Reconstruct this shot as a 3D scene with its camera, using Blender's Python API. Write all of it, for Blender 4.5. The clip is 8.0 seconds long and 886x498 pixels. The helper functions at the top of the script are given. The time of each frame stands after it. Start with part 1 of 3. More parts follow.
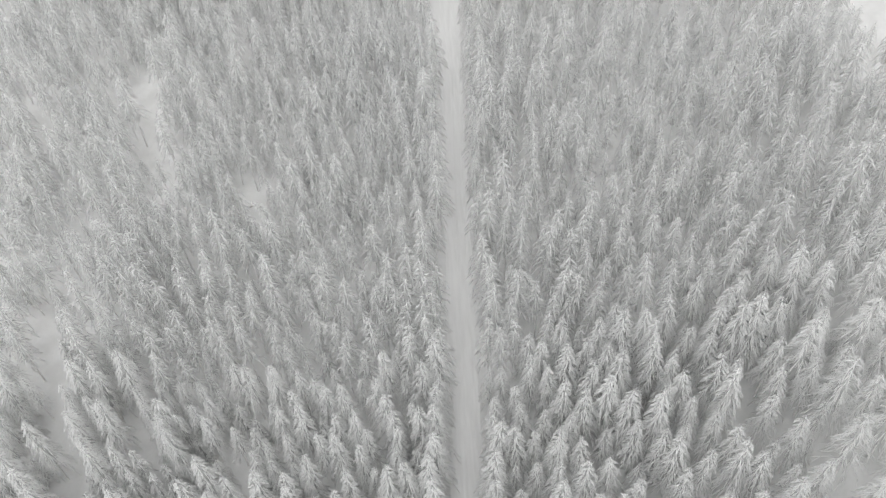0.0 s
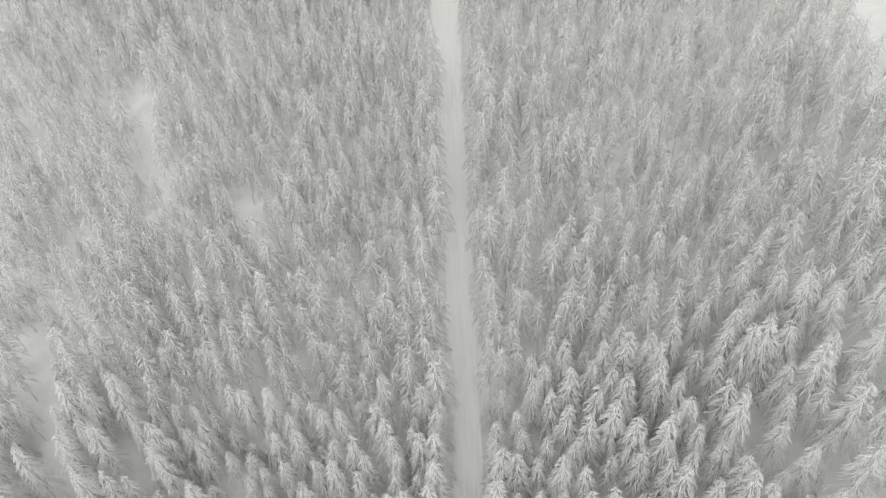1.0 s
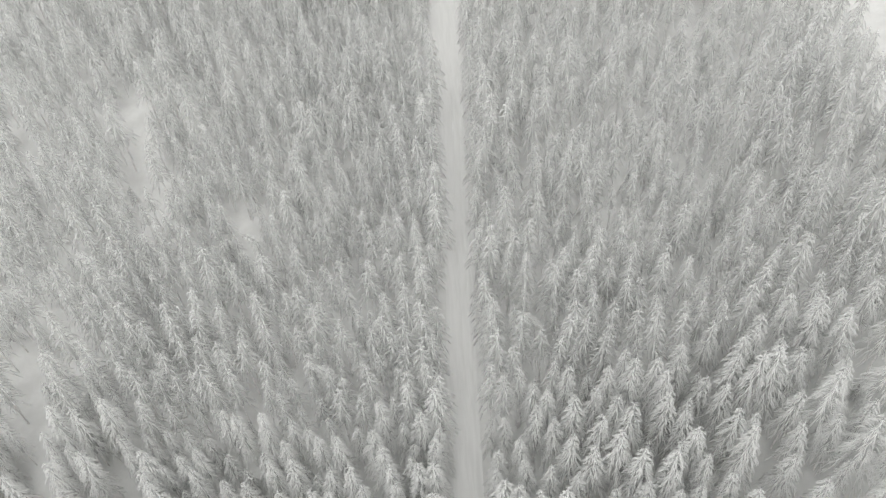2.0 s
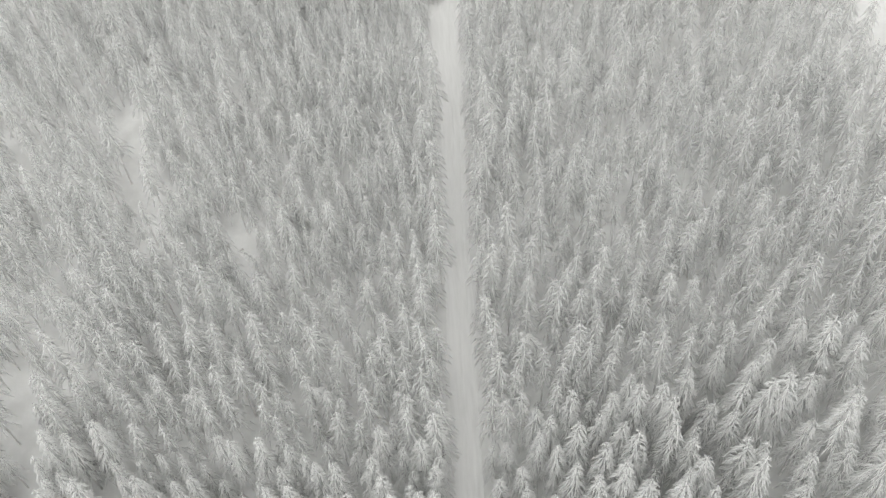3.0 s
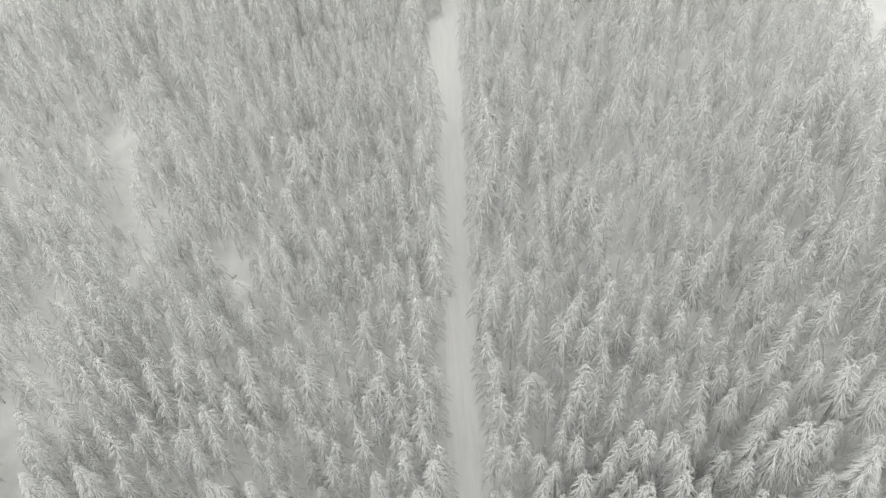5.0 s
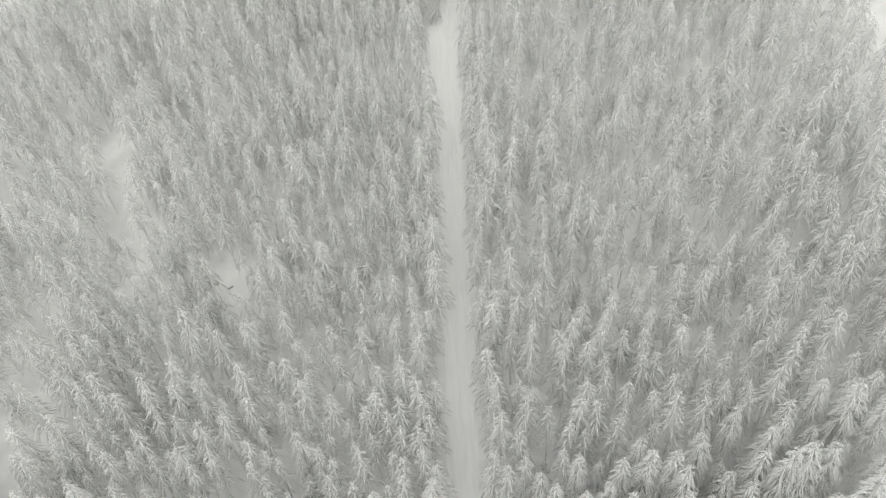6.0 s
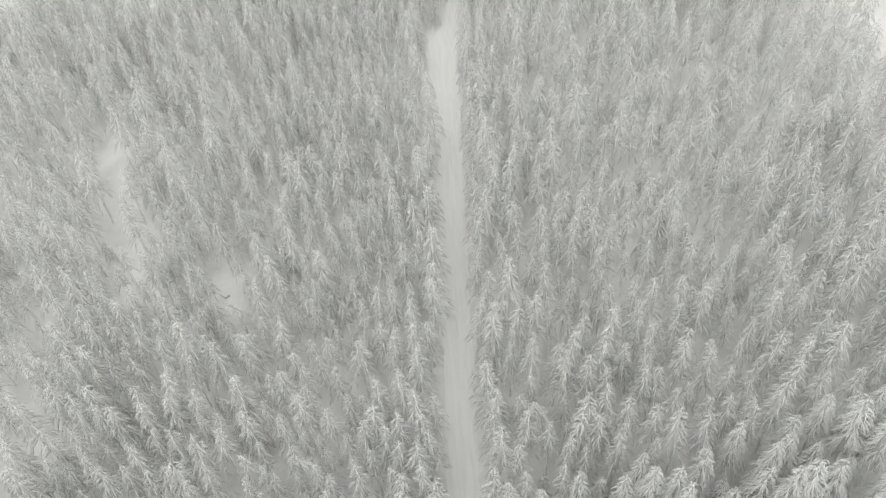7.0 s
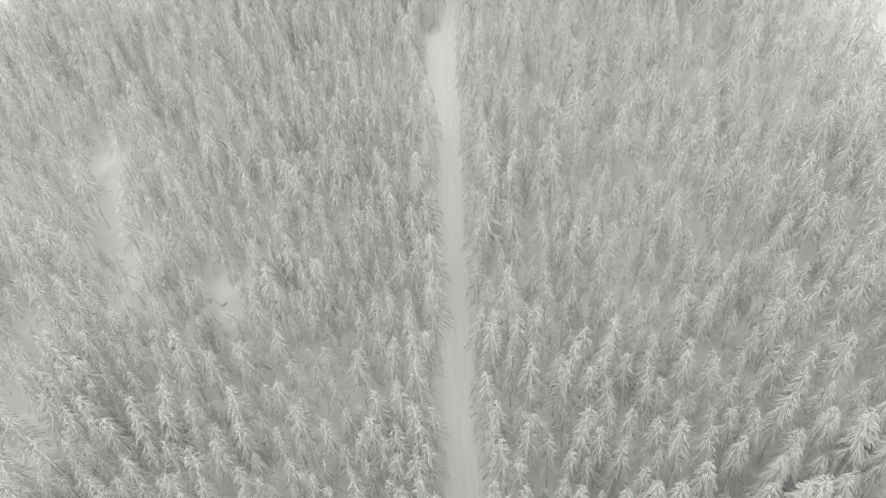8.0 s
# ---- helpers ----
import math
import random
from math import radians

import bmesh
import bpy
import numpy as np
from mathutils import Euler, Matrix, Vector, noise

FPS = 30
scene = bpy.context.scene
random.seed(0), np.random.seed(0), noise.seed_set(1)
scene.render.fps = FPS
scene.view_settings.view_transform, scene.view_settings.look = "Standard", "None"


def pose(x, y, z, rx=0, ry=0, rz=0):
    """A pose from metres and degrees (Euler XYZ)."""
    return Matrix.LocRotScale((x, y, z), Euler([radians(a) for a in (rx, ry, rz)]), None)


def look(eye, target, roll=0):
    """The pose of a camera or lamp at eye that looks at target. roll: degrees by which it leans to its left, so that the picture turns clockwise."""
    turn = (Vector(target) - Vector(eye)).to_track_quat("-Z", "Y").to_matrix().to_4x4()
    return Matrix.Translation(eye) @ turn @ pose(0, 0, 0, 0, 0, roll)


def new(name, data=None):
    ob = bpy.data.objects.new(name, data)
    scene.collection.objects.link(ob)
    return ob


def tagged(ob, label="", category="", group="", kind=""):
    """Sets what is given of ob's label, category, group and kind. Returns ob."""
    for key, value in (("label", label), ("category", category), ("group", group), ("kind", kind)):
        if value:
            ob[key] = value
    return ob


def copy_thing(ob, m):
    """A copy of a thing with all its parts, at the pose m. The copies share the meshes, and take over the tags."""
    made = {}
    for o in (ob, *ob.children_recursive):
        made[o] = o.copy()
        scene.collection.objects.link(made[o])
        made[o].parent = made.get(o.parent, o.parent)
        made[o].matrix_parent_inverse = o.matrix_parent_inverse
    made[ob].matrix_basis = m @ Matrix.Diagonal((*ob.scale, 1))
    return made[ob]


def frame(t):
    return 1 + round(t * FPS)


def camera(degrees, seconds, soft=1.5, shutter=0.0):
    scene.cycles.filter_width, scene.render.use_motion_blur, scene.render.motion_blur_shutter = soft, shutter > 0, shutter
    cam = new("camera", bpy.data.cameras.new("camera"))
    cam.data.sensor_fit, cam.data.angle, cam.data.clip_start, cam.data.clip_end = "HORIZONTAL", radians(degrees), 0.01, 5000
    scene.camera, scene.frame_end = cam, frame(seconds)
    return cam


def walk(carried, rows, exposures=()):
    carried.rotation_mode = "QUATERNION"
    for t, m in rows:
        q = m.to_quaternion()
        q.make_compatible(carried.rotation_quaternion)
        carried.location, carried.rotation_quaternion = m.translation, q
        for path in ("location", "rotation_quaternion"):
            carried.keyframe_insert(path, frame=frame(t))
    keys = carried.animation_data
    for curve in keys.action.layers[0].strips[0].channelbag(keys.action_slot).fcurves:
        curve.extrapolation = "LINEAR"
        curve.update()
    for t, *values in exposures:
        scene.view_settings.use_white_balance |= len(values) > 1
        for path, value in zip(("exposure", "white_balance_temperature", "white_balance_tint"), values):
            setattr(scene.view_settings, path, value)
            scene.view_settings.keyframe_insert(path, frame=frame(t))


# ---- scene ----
# Camera: a drone that glides along a forest road, looking down and ahead.
cam = camera(61.0, 8.0, soft=1.2)
METRES, STRETCH, EYE = 23.0, 1.698, (0.0, 0.0, 125.0)
TILT, LEAN, TURN = -45.3, 4.4, 0.0
ROWS = [
    (0.0, 0.0, 0.0, 0.0, 0.0, 0.0, -0.0),
    (0.5, -0.0011, 0.0353, 0.0644, -0.01, -0.02, 0.05),
    (1.0, -0.002, 0.0748, 0.1353, -0.02, -0.02, 0.09),
    (1.5, -0.0021, 0.1141, 0.2102, -0.03, -0.01, 0.13),
    (3.0, -0.0052, 0.2242, 0.4229, -0.04, -0.07, 0.13),
    (3.5, -0.0056, 0.2571, 0.4866, -0.04, -0.08, 0.13),
    (4.0, -0.0062, 0.2882, 0.5468, -0.06, -0.07, 0.12),
    (4.5, -0.0057, 0.3179, 0.6021, -0.06, -0.07, 0.1),
    (6.0, -0.0051, 0.3964, 0.7413, -0.14, -0.05, 0.11),
    (6.5, -0.0039, 0.4174, 0.7791, -0.17, -0.06, 0.12),
    (7.0, -0.0031, 0.4389, 0.8172, -0.19, -0.06, 0.13),
    (7.5, -0.0018, 0.4565, 0.8484, -0.21, -0.06, 0.14),
    (8.0, 0.0001, 0.4747, 0.8798, -0.24, -0.1, 0.15),
]
AIM = pose(*EYE, TILT, 0, TURN) @ pose(0, 0, 0, 90) @ pose(0, 0, 0, 0, 0, -LEAN) @ pose(0, 0, 0, -90)
walk(cam, [(t, AIM @ pose(METRES * x, METRES * STRETCH * y, METRES * z, 90 + pitch, roll, yaw)) for t, x, y, z, yaw, pitch, roll in ROWS],
     exposures=[(0.0, 0.86, 6380, 12), (1.0, 0.86, 6480, 10.5), (4.0, 0.86, 6500, 10), (8.0, 0.86, 6540, 9)])

# ---- world, sun ----
SUN_HEIGHT, SUN_TURN = radians(58), radians(200)
world = bpy.data.worlds.new("overcast_sky")
scene.world = world
world.use_nodes = True
wn, wl = world.node_tree.nodes, world.node_tree.links
sky = wn.new("ShaderNodeTexSky")
sky.sky_type, sky.sun_disc = "NISHITA", False
sky.sun_elevation, sky.sun_rotation = SUN_HEIGHT, SUN_TURN
sky.air_density, sky.dust_density, sky.ozone_density = 0.9, 6.0, 1.0
grey = wn.new("ShaderNodeHueSaturation")
grey.inputs["Saturation"].default_value = 0.12
wl.new(sky.outputs["Color"], grey.inputs["Color"])
# fog evens the sky out: as bright at the horizon as overhead
even = wn.new("ShaderNodeMix")
even.data_type = "RGBA"
even.inputs[0].default_value = 0.75
even.inputs[7].default_value = (7.15, 7.05, 6.85, 1)
wl.new(grey.outputs["Color"], even.inputs[6])
wl.new(even.outputs[2], wn["Background"].inputs["Color"])
wn["Background"].inputs["Strength"].default_value = 0.1

sun = new("sun", bpy.data.lights.new("sun", "SUN"))
sun.data.energy, sun.data.angle, sun.data.color = 0.5, radians(120), (1.0, 0.985, 0.96)
sun.matrix_world = look((0, 0, 0), (-math.sin(SUN_TURN) * math.cos(SUN_HEIGHT), -math.cos(SUN_TURN) * math.cos(SUN_HEIGHT), -math.sin(SUN_HEIGHT)))


# ---- materials ----
def material(name):
    mat = bpy.data.materials.new(name)
    mat.use_nodes = True
    return mat, mat.node_tree.nodes, mat.node_tree.links, mat.node_tree.nodes["Principled BSDF"]


def noise_node(n, l, vector, scale, detail=4.0, rough=0.55):
    t = n.new("ShaderNodeTexNoise")
    t.inputs["Scale"].default_value, t.inputs["Detail"].default_value, t.inputs["Roughness"].default_value = scale, detail, rough
    l.new(vector, t.inputs["Vector"])
    return t.outputs["Fac"]


def mix_node(n, l, factor, a, b):
    m = n.new("ShaderNodeMix")
    m.data_type = "RGBA"
    for socket, value in ((m.inputs[0], factor), (m.inputs[6], a), (m.inputs[7], b)):
        if isinstance(value, (tuple, float, int)):
            socket.default_value = (*value, 1) if isinstance(value, tuple) else value
        else:
            l.new(value, socket)
    return m.outputs[2]


def span_node(n, l, value, a, b, c=0.0, d=1.0):
    m = n.new("ShaderNodeMapRange")
    m.interpolation_type = "SMOOTHSTEP"
    for k, v in zip(("From Min", "From Max", "To Min", "To Max"), (a, b, c, d)):
        m.inputs[k].default_value = v
    l.new(value, m.inputs["Value"])
    return m.outputs["Result"]


def bump_node(n, l, bsdf, height, strength, distance):
    b = n.new("ShaderNodeBump")
    b.inputs["Strength"].default_value, b.inputs["Distance"].default_value = strength, distance
    l.new(height, b.inputs["Height"])
    l.new(b.outputs["Normal"], bsdf.inputs["Normal"])


def rime_material():
    """Spruce twigs under rime and fresh snow: white above, paler grey-green below, with some shade put into the colour;
    thin enough to let some light through.
    """
    mat, n, l, bsdf = material("rimed_needles")
    geo, obj = n.new("ShaderNodeNewGeometry"), n.new("ShaderNodeObjectInfo")
    split = n.new("ShaderNodeSeparateXYZ")
    l.new(geo.outputs["Normal"], split.inputs[0])
    fine = noise_node(n, l, geo.outputs["Position"], 5.0)
    wide = noise_node(n, l, geo.outputs["Position"], 0.25, 2.0)
    total = n.new("ShaderNodeMath")
    total.operation = "MULTIPLY_ADD"
    total.inputs[1].default_value = 0.9
    l.new(fine, total.inputs[0])
    l.new(split.outputs["Z"], total.inputs[2])
    # whiter by upward normal: snow on top, and underside shade put into the colour
    cover_and_light = span_node(n, l, total.outputs[0], -1.0, 0.2)
    needles = mix_node(n, l, wide, (0.80, 0.81, 0.80), (0.87, 0.88, 0.87))
    rime = mix_node(n, l, geo.outputs["Random Per Island"], (0.92, 0.925, 0.92), (0.97, 0.975, 0.965))
    rime = mix_node(n, l, span_node(n, l, obj.outputs["Random"], 0.0, 1.0, 0.0, 0.15), rime, (0.94, 0.95, 0.95))
    thick = n.new("ShaderNodeAttribute")
    thick.attribute_name = "rime"
    # greyer root of a twig: thinner rime, plus inner-crown shade put into the colour
    bare = mix_node(n, l, wide, (0.76, 0.77, 0.76), (0.84, 0.85, 0.835))
    colour = mix_node(n, l, thick.outputs["Fac"], bare, mix_node(n, l, cover_and_light, needles, rime))
    l.new(colour, bsdf.inputs["Base Color"])
    bsdf.inputs["Roughness"].default_value = 0.9
    bsdf.inputs["Specular IOR Level"].default_value = 0.1
    bump_node(n, l, bsdf, noise_node(n, l, geo.outputs["Position"], 14.0, 3.0), 0.4, 0.05)
    glow_through, both = n.new("ShaderNodeBsdfTranslucent"), n.new("ShaderNodeMixShader")
    l.new(colour, glow_through.inputs["Color"])
    both.inputs[0].default_value = 0.5
    l.new(bsdf.outputs[0], both.inputs[1])
    l.new(glow_through.outputs[0], both.inputs[2])
    # see-through share, more at the root, stands in for fog haze among the boughs
    airy(n, l, both.outputs[0], span_node(n, l, thick.outputs["Fac"], 0.3, 1.0, 0.71, 0.37))
    return mat


def airy(n, l, surface, share):
    """Mixes in transparency for openings between needles, raised to imitate fog that fills the shade."""
    haze_gaps, mixed = n.new("ShaderNodeBsdfTransparent"), n.new("ShaderNodeMixShader")
    if isinstance(share, float):
        mixed.inputs[0].default_value = share
    else:
        l.new(share, mixed.inputs[0])
    l.new(surface, mixed.inputs[1])
    l.new(haze_gaps.outputs[0], mixed.inputs[2])
    l.new(mixed.outputs[0], n["Material Output"].inputs["Surface"])


def plain_material(name, a, b, scale, rough, bump, fine=12.0, thin=0.0):
    mat, n, l, bsdf = material(name)
    geo = n.new("ShaderNodeNewGeometry")
    wide = noise_node(n, l, geo.outputs["Position"], scale)
    small = noise_node(n, l, geo.outputs["Position"], fine)
    colour = mix_node(n, l, span_node(n, l, wide, 0.3, 0.7), a, b)
    colour = mix_node(n, l, span_node(n, l, small, 0.35, 0.8, 0.0, 0.3), colour, a)
    l.new(colour, bsdf.inputs["Base Color"])
    bsdf.inputs["Roughness"].default_value = rough
    bsdf.inputs["Specular IOR Level"].default_value = 0.2
    bump_node(n, l, bsdf, small, bump, 0.06)
    if thin:
        through_it, both = n.new("ShaderNodeBsdfTranslucent"), n.new("ShaderNodeMixShader")
        l.new(colour, through_it.inputs["Color"])
        both.inputs[0].default_value = thin
        l.new(bsdf.outputs[0], both.inputs[1])
        l.new(through_it.outputs[0], both.inputs[2])
        # inner needles over half transparent, to pale the crown as fog would
        airy(n, l, both.outputs[0], 0.55)
    return mat


def road_material():
    """Packed snow, its tone drawn out along the road by traffic and wind."""
    mat, n, l, bsdf = material("packed_snow")
    geo, flat = n.new("ShaderNodeNewGeometry"), n.new("ShaderNodeMapping")
    flat.inputs["Scale"].default_value = (1.0, 0.08, 0.3)
    flat.inputs["Rotation"].default_value = (0, 0, radians(2.0))
    l.new(geo.outputs["Position"], flat.inputs["Vector"])
    streak = noise_node(n, l, flat.outputs["Vector"], 1.6, 5.0)
    wide = noise_node(n, l, geo.outputs["Position"], 0.05, 3.0)
    small = noise_node(n, l, geo.outputs["Position"], 5.0)
    colour = mix_node(n, l, span_node(n, l, streak, 0.3, 0.7), (0.56, 0.565, 0.555), (0.62, 0.625, 0.615))
    colour = mix_node(n, l, span_node(n, l, wide, 0.3, 0.7, 0.0, 0.5), colour, (0.59, 0.595, 0.585))
    l.new(colour, bsdf.inputs["Base Color"])
    bsdf.inputs["Roughness"].default_value = 0.75
    bsdf.inputs["Specular IOR Level"].default_value = 0.2
    bump_node(n, l, bsdf, small, 0.2, 0.05)
    return mat


RIME = rime_material()
NEEDLES = plain_material("frosted_inner_needles", (0.72, 0.73, 0.72), (0.82, 0.83, 0.815), 1.2, 0.9, 0.5, 5.0, 0.6)
DARK_BARK = plain_material("weathered_bark", (0.30, 0.29, 0.27), (0.44, 0.43, 0.41), 1.5, 0.85, 0.6)
BARK = plain_material("frosted_bark", (0.55, 0.55, 0.54), (0.76, 0.76, 0.75), 1.5, 0.9, 0.6)
SNOW = plain_material("forest_snow", (0.50, 0.505, 0.495), (0.60, 0.605, 0.595), 0.16, 0.8, 0.6, 1.6)
PACKED = road_material()


# ---- terrain ----
def hill(x, y):
    """The slope without the road: it rises ahead and to the east."""
    u, v = np.clip(x, -170, 150) / 50, (np.clip(y, -40, 320) - 100) / 50
    z = 18.0 + 6.77 * u + 4.56 * v + 1.74 * u * u - 1.2 * u * v + 0.39 * v * v
    over = np.maximum(x - 92, 0)
    z = z - 0.006 * np.minimum(over, 60) ** 2 - 0.30 * np.maximum(over - 60, 0)
    z = z + 0.35 * np.sin(x * 0.21 + 1.3 * np.sin(y * 0.11)) * np.cos(y * 0.17 + 0.7 * np.sin(x * 0.13))
    return np.maximum(z, -60.0)


def road_middle(y):
    return 1.45 + 0.048 * (y - 70) + 0.25 * np.sin(y * 0.03) + 1.3 * np.clip((y - 196) / 14, 0, 1)


def road_left(y):
    """Half width towards the west, with the turning place."""
    bay = np.clip((y - 160) / 7, 0, 1) * np.clip((197 - y) / 4, 0, 1)
    return 2.7 + 0.12 * np.sin(y * 0.23) + 2.6 * bay - 1.2 * np.clip((y - 196) / 6, 0, 1)


def road_right(y):
    return 2.4 + 0.12 * np.sin(y * 0.19 + 2.0)


def ground_height(x, y):
    m = road_middle(y)
    d = np.abs(x - m)
    k = np.clip((d - 3.4) / 5.0, 0, 1)
    k = k * k * (3 - 2 * k)
    return hill(m, y) * (1 - k) + hill(x, y) * k


def mesh_object(name, verts, faces, mats, slots=None, smooth=True, rime=None):
    """A mesh object from arrays of points and of triangles or quads."""
    me = bpy.data.meshes.new(name)
    faces = np.asarray(faces, np.int32)
    count, sides = faces.shape
    me.vertices.add(len(verts))
    me.vertices.foreach_set("co", np.asarray(verts, np.float32).ravel())
    me.loops.add(count * sides)
    me.loops.foreach_set("vertex_index", faces.ravel())
    me.polygons.add(count)
    me.polygons.foreach_set("loop_start", np.arange(0, count * sides, sides, dtype=np.int32))
    for mat in mats:
        me.materials.append(mat)
    if slots is not None:
        me.polygons.foreach_set("material_index", np.asarray(slots, np.int32))
    if smooth:
        me.polygons.foreach_set("use_smooth", np.ones(count, bool))
    if rime is not None:
        me.attributes.new("rime", "FLOAT", "POINT").data.foreach_set("value", np.asarray(rime, np.float32))
    me.update(calc_edges=True)
    return new(name, me)


def grid_faces(nx, ny):
    i = np.arange(nx - 1)[None, :] + nx * np.arange(ny - 1)[:, None]
    return np.stack([i, i + 1, i + 1 + nx, i + nx], -1).reshape(-1, 4)


def build_ground():
    def axis(lo, hi, step):
        inner = np.arange(lo, hi + step, step)
        far = np.array([15, 40, 90, 200, 450, 900, 1800, 3200.0])
        return np.concatenate([lo - far[::-1], inner, hi + far])
    xs, ys = axis(-150, 120, 1.0), axis(10, 280, 1.25)
    x, y = np.meshgrid(xs, ys)
    z = ground_height(x, y)
    m = road_middle(y)
    # the bed lies lower under the road, with a low bank of ploughed snow at either side
    side = np.where(x < m, (m - x) - road_left(y), (x - m) - road_right(y))
    z = z - 0.5 * np.clip(-side / 1.2, 0, 1)
    lumps = 0.5 + 0.5 * np.sin(y * 1.9 + 2 * np.sin(y * 0.37 + x * 0.3))
    z = z + (0.08 + 0.12 * lumps) * np.exp(-((side - 0.8) / 0.6) ** 2)
    rng = np.random.default_rng(4)
    # drifts over stumps, twigs and undergrowth
    rough = rng.standard_normal(z.shape)
    soft = (rough + np.roll(rough, 1, 0) + np.roll(rough, 1, 1) + np.roll(np.roll(rough, 1, 0), 1, 1)) / 2
    z = z + (0.05 * rough + 0.13 * soft) * np.clip((side - 0.2) / 1.5, 0.1, 1)
    ob = mesh_object("ground", np.stack([x, y, z], -1).reshape(-1, 3), grid_faces(len(xs), len(ys)), [SNOW])
    tagged(ob, "snow-covered forest floor on a gentle hillside", "ground", kind="structure")


def build_road():
    ys = np.arange(-30, 420, 0.8)
    cross = np.linspace(0, 1, 34)
    m, lw, rw = road_middle(ys), road_left(ys) + 0.35, road_right(ys) + 0.35
    x = (m - lw)[:, None] + (lw + rw)[:, None] * cross[None, :]
    y = np.repeat(ys[:, None], len(cross), 1)
    off = x - m[:, None]
    z = np.repeat(hill(m, ys)[:, None], len(cross), 1)
    edge = np.minimum(x - (m - lw)[:, None], (m + rw)[:, None] - x)
    z = z + 0.05 - 0.12 * np.clip(1 - edge / 1.0, 0, 1) ** 2
    wander = 0.12 * np.sin(ys * 0.09)[:, None]
    for rut in (-0.25, 1.45):
        z = z - 0.09 * np.exp(-((off - rut - wander) / 0.17) ** 2)
        z = z + 0.03 * np.exp(-((off - rut - wander - 0.3) / 0.12) ** 2)
    ob = mesh_object("road", np.stack([x, y, z], -1).reshape(-1, 3), grid_faces(len(cross), len(ys)), [PACKED])
    tagged(ob, "straight narrow forest road covered with packed snow and wheel ruts", "road", kind="structure")


build_ground()
build_road()


# ---- spruces ----
GAP, FAT = 0.68, 0.083  # between whorls; half thickness of a rimed twig


class Shape:
    """Triangles gathered piece by piece, each with a material slot."""

    def __init__(self):
        self.verts, self.faces, self.slots, self.rime, self.count = [], [], [], [], 0

    def add(self, verts, faces, slot, rime=0.0):
        self.verts.append(np.asarray(verts, float))
        self.rime.append(np.zeros(len(verts)) + rime)
        self.faces.append(np.asarray(faces, int) + self.count)
        self.slots.append(np.full(len(faces), slot))
        self.count += len(verts)

    def arrays(self):
        return np.concatenate(self.verts), np.concatenate(self.faces), np.concatenate(self.slots), np.concatenate(self.rime)


def twig(shape, points, radii, slot=0, sides=3, rime=(1.0,)):
    """A tapered twig through points, closed by a blunt tip. rime: how thickly it is rimed, and how free of painted
    inner-crown shade, point by point.
    """
    points = np.asarray(points, float)
    n = len(points)
    along = points[-1] - points[0]
    along = along / (np.linalg.norm(along) + 1e-9)
    right = np.cross(along, (0, 0, 1))
    right = right / (np.linalg.norm(right) + 1e-9)
    up = np.cross(right, along)
    turn = np.arange(sides) * 2 * np.pi / sides + np.pi / 2
    ring = np.cos(turn)[:, None] * right + np.sin(turn)[:, None] * up
    verts = (points[:-1, None, :] + ring[None] * np.asarray(radii)[:-1, None, None]).reshape(-1, 3)
    verts = np.concatenate([verts, points[-1:] + along * radii[-1]])
    faces = []
    for k in range(n - 2):
        for s in range(sides):
            a, b = k * sides + s, k * sides + (s + 1) % sides
            faces += [(a, b, b + sides), (a, b + sides, a + sides)]
    last = (n - 2) * sides
    faces += [(last + s, last + (s + 1) % sides, n * sides - sides) for s in range(sides)]
    thick = np.interp(np.linspace(0, 1, n), np.linspace(0, 1, len(rime)), rime)
    shape.add(verts, faces, slot, np.append(np.repeat(thick[:-1], sides), thick[-1]))


def core(shape, h, r, base, rng, slot=1):
    """The dim inside of the crown: an uneven slim cone."""
    rings, sides = 6, 7
    verts = []
    for k in range(rings):
        s = k / rings
        for a in range(sides):
            t = 2 * np.pi * (a + 0.5 * (k % 2)) / sides
            q = 0.22 * r * (1 - s) ** 0.75 * rng.uniform(0.7, 1.2)
            verts.append((q * np.cos(t), q * np.sin(t), base + (h * 0.96 - base) * s - 0.3 * rng.random()))
    verts.append((0, 0, h * 0.96))
    faces = []
    for k in range(rings - 1):
        for a in range(sides):
            i, j = k * sides + a, k * sides + (a + 1) % sides
            faces += [(i, j, j + sides), (i, j + sides, i + sides)]
    top = (rings - 1) * sides
    faces += [(top + a, top + (a + 1) % sides, rings * sides) for a in range(sides)]
    shape.add(verts, faces, slot)


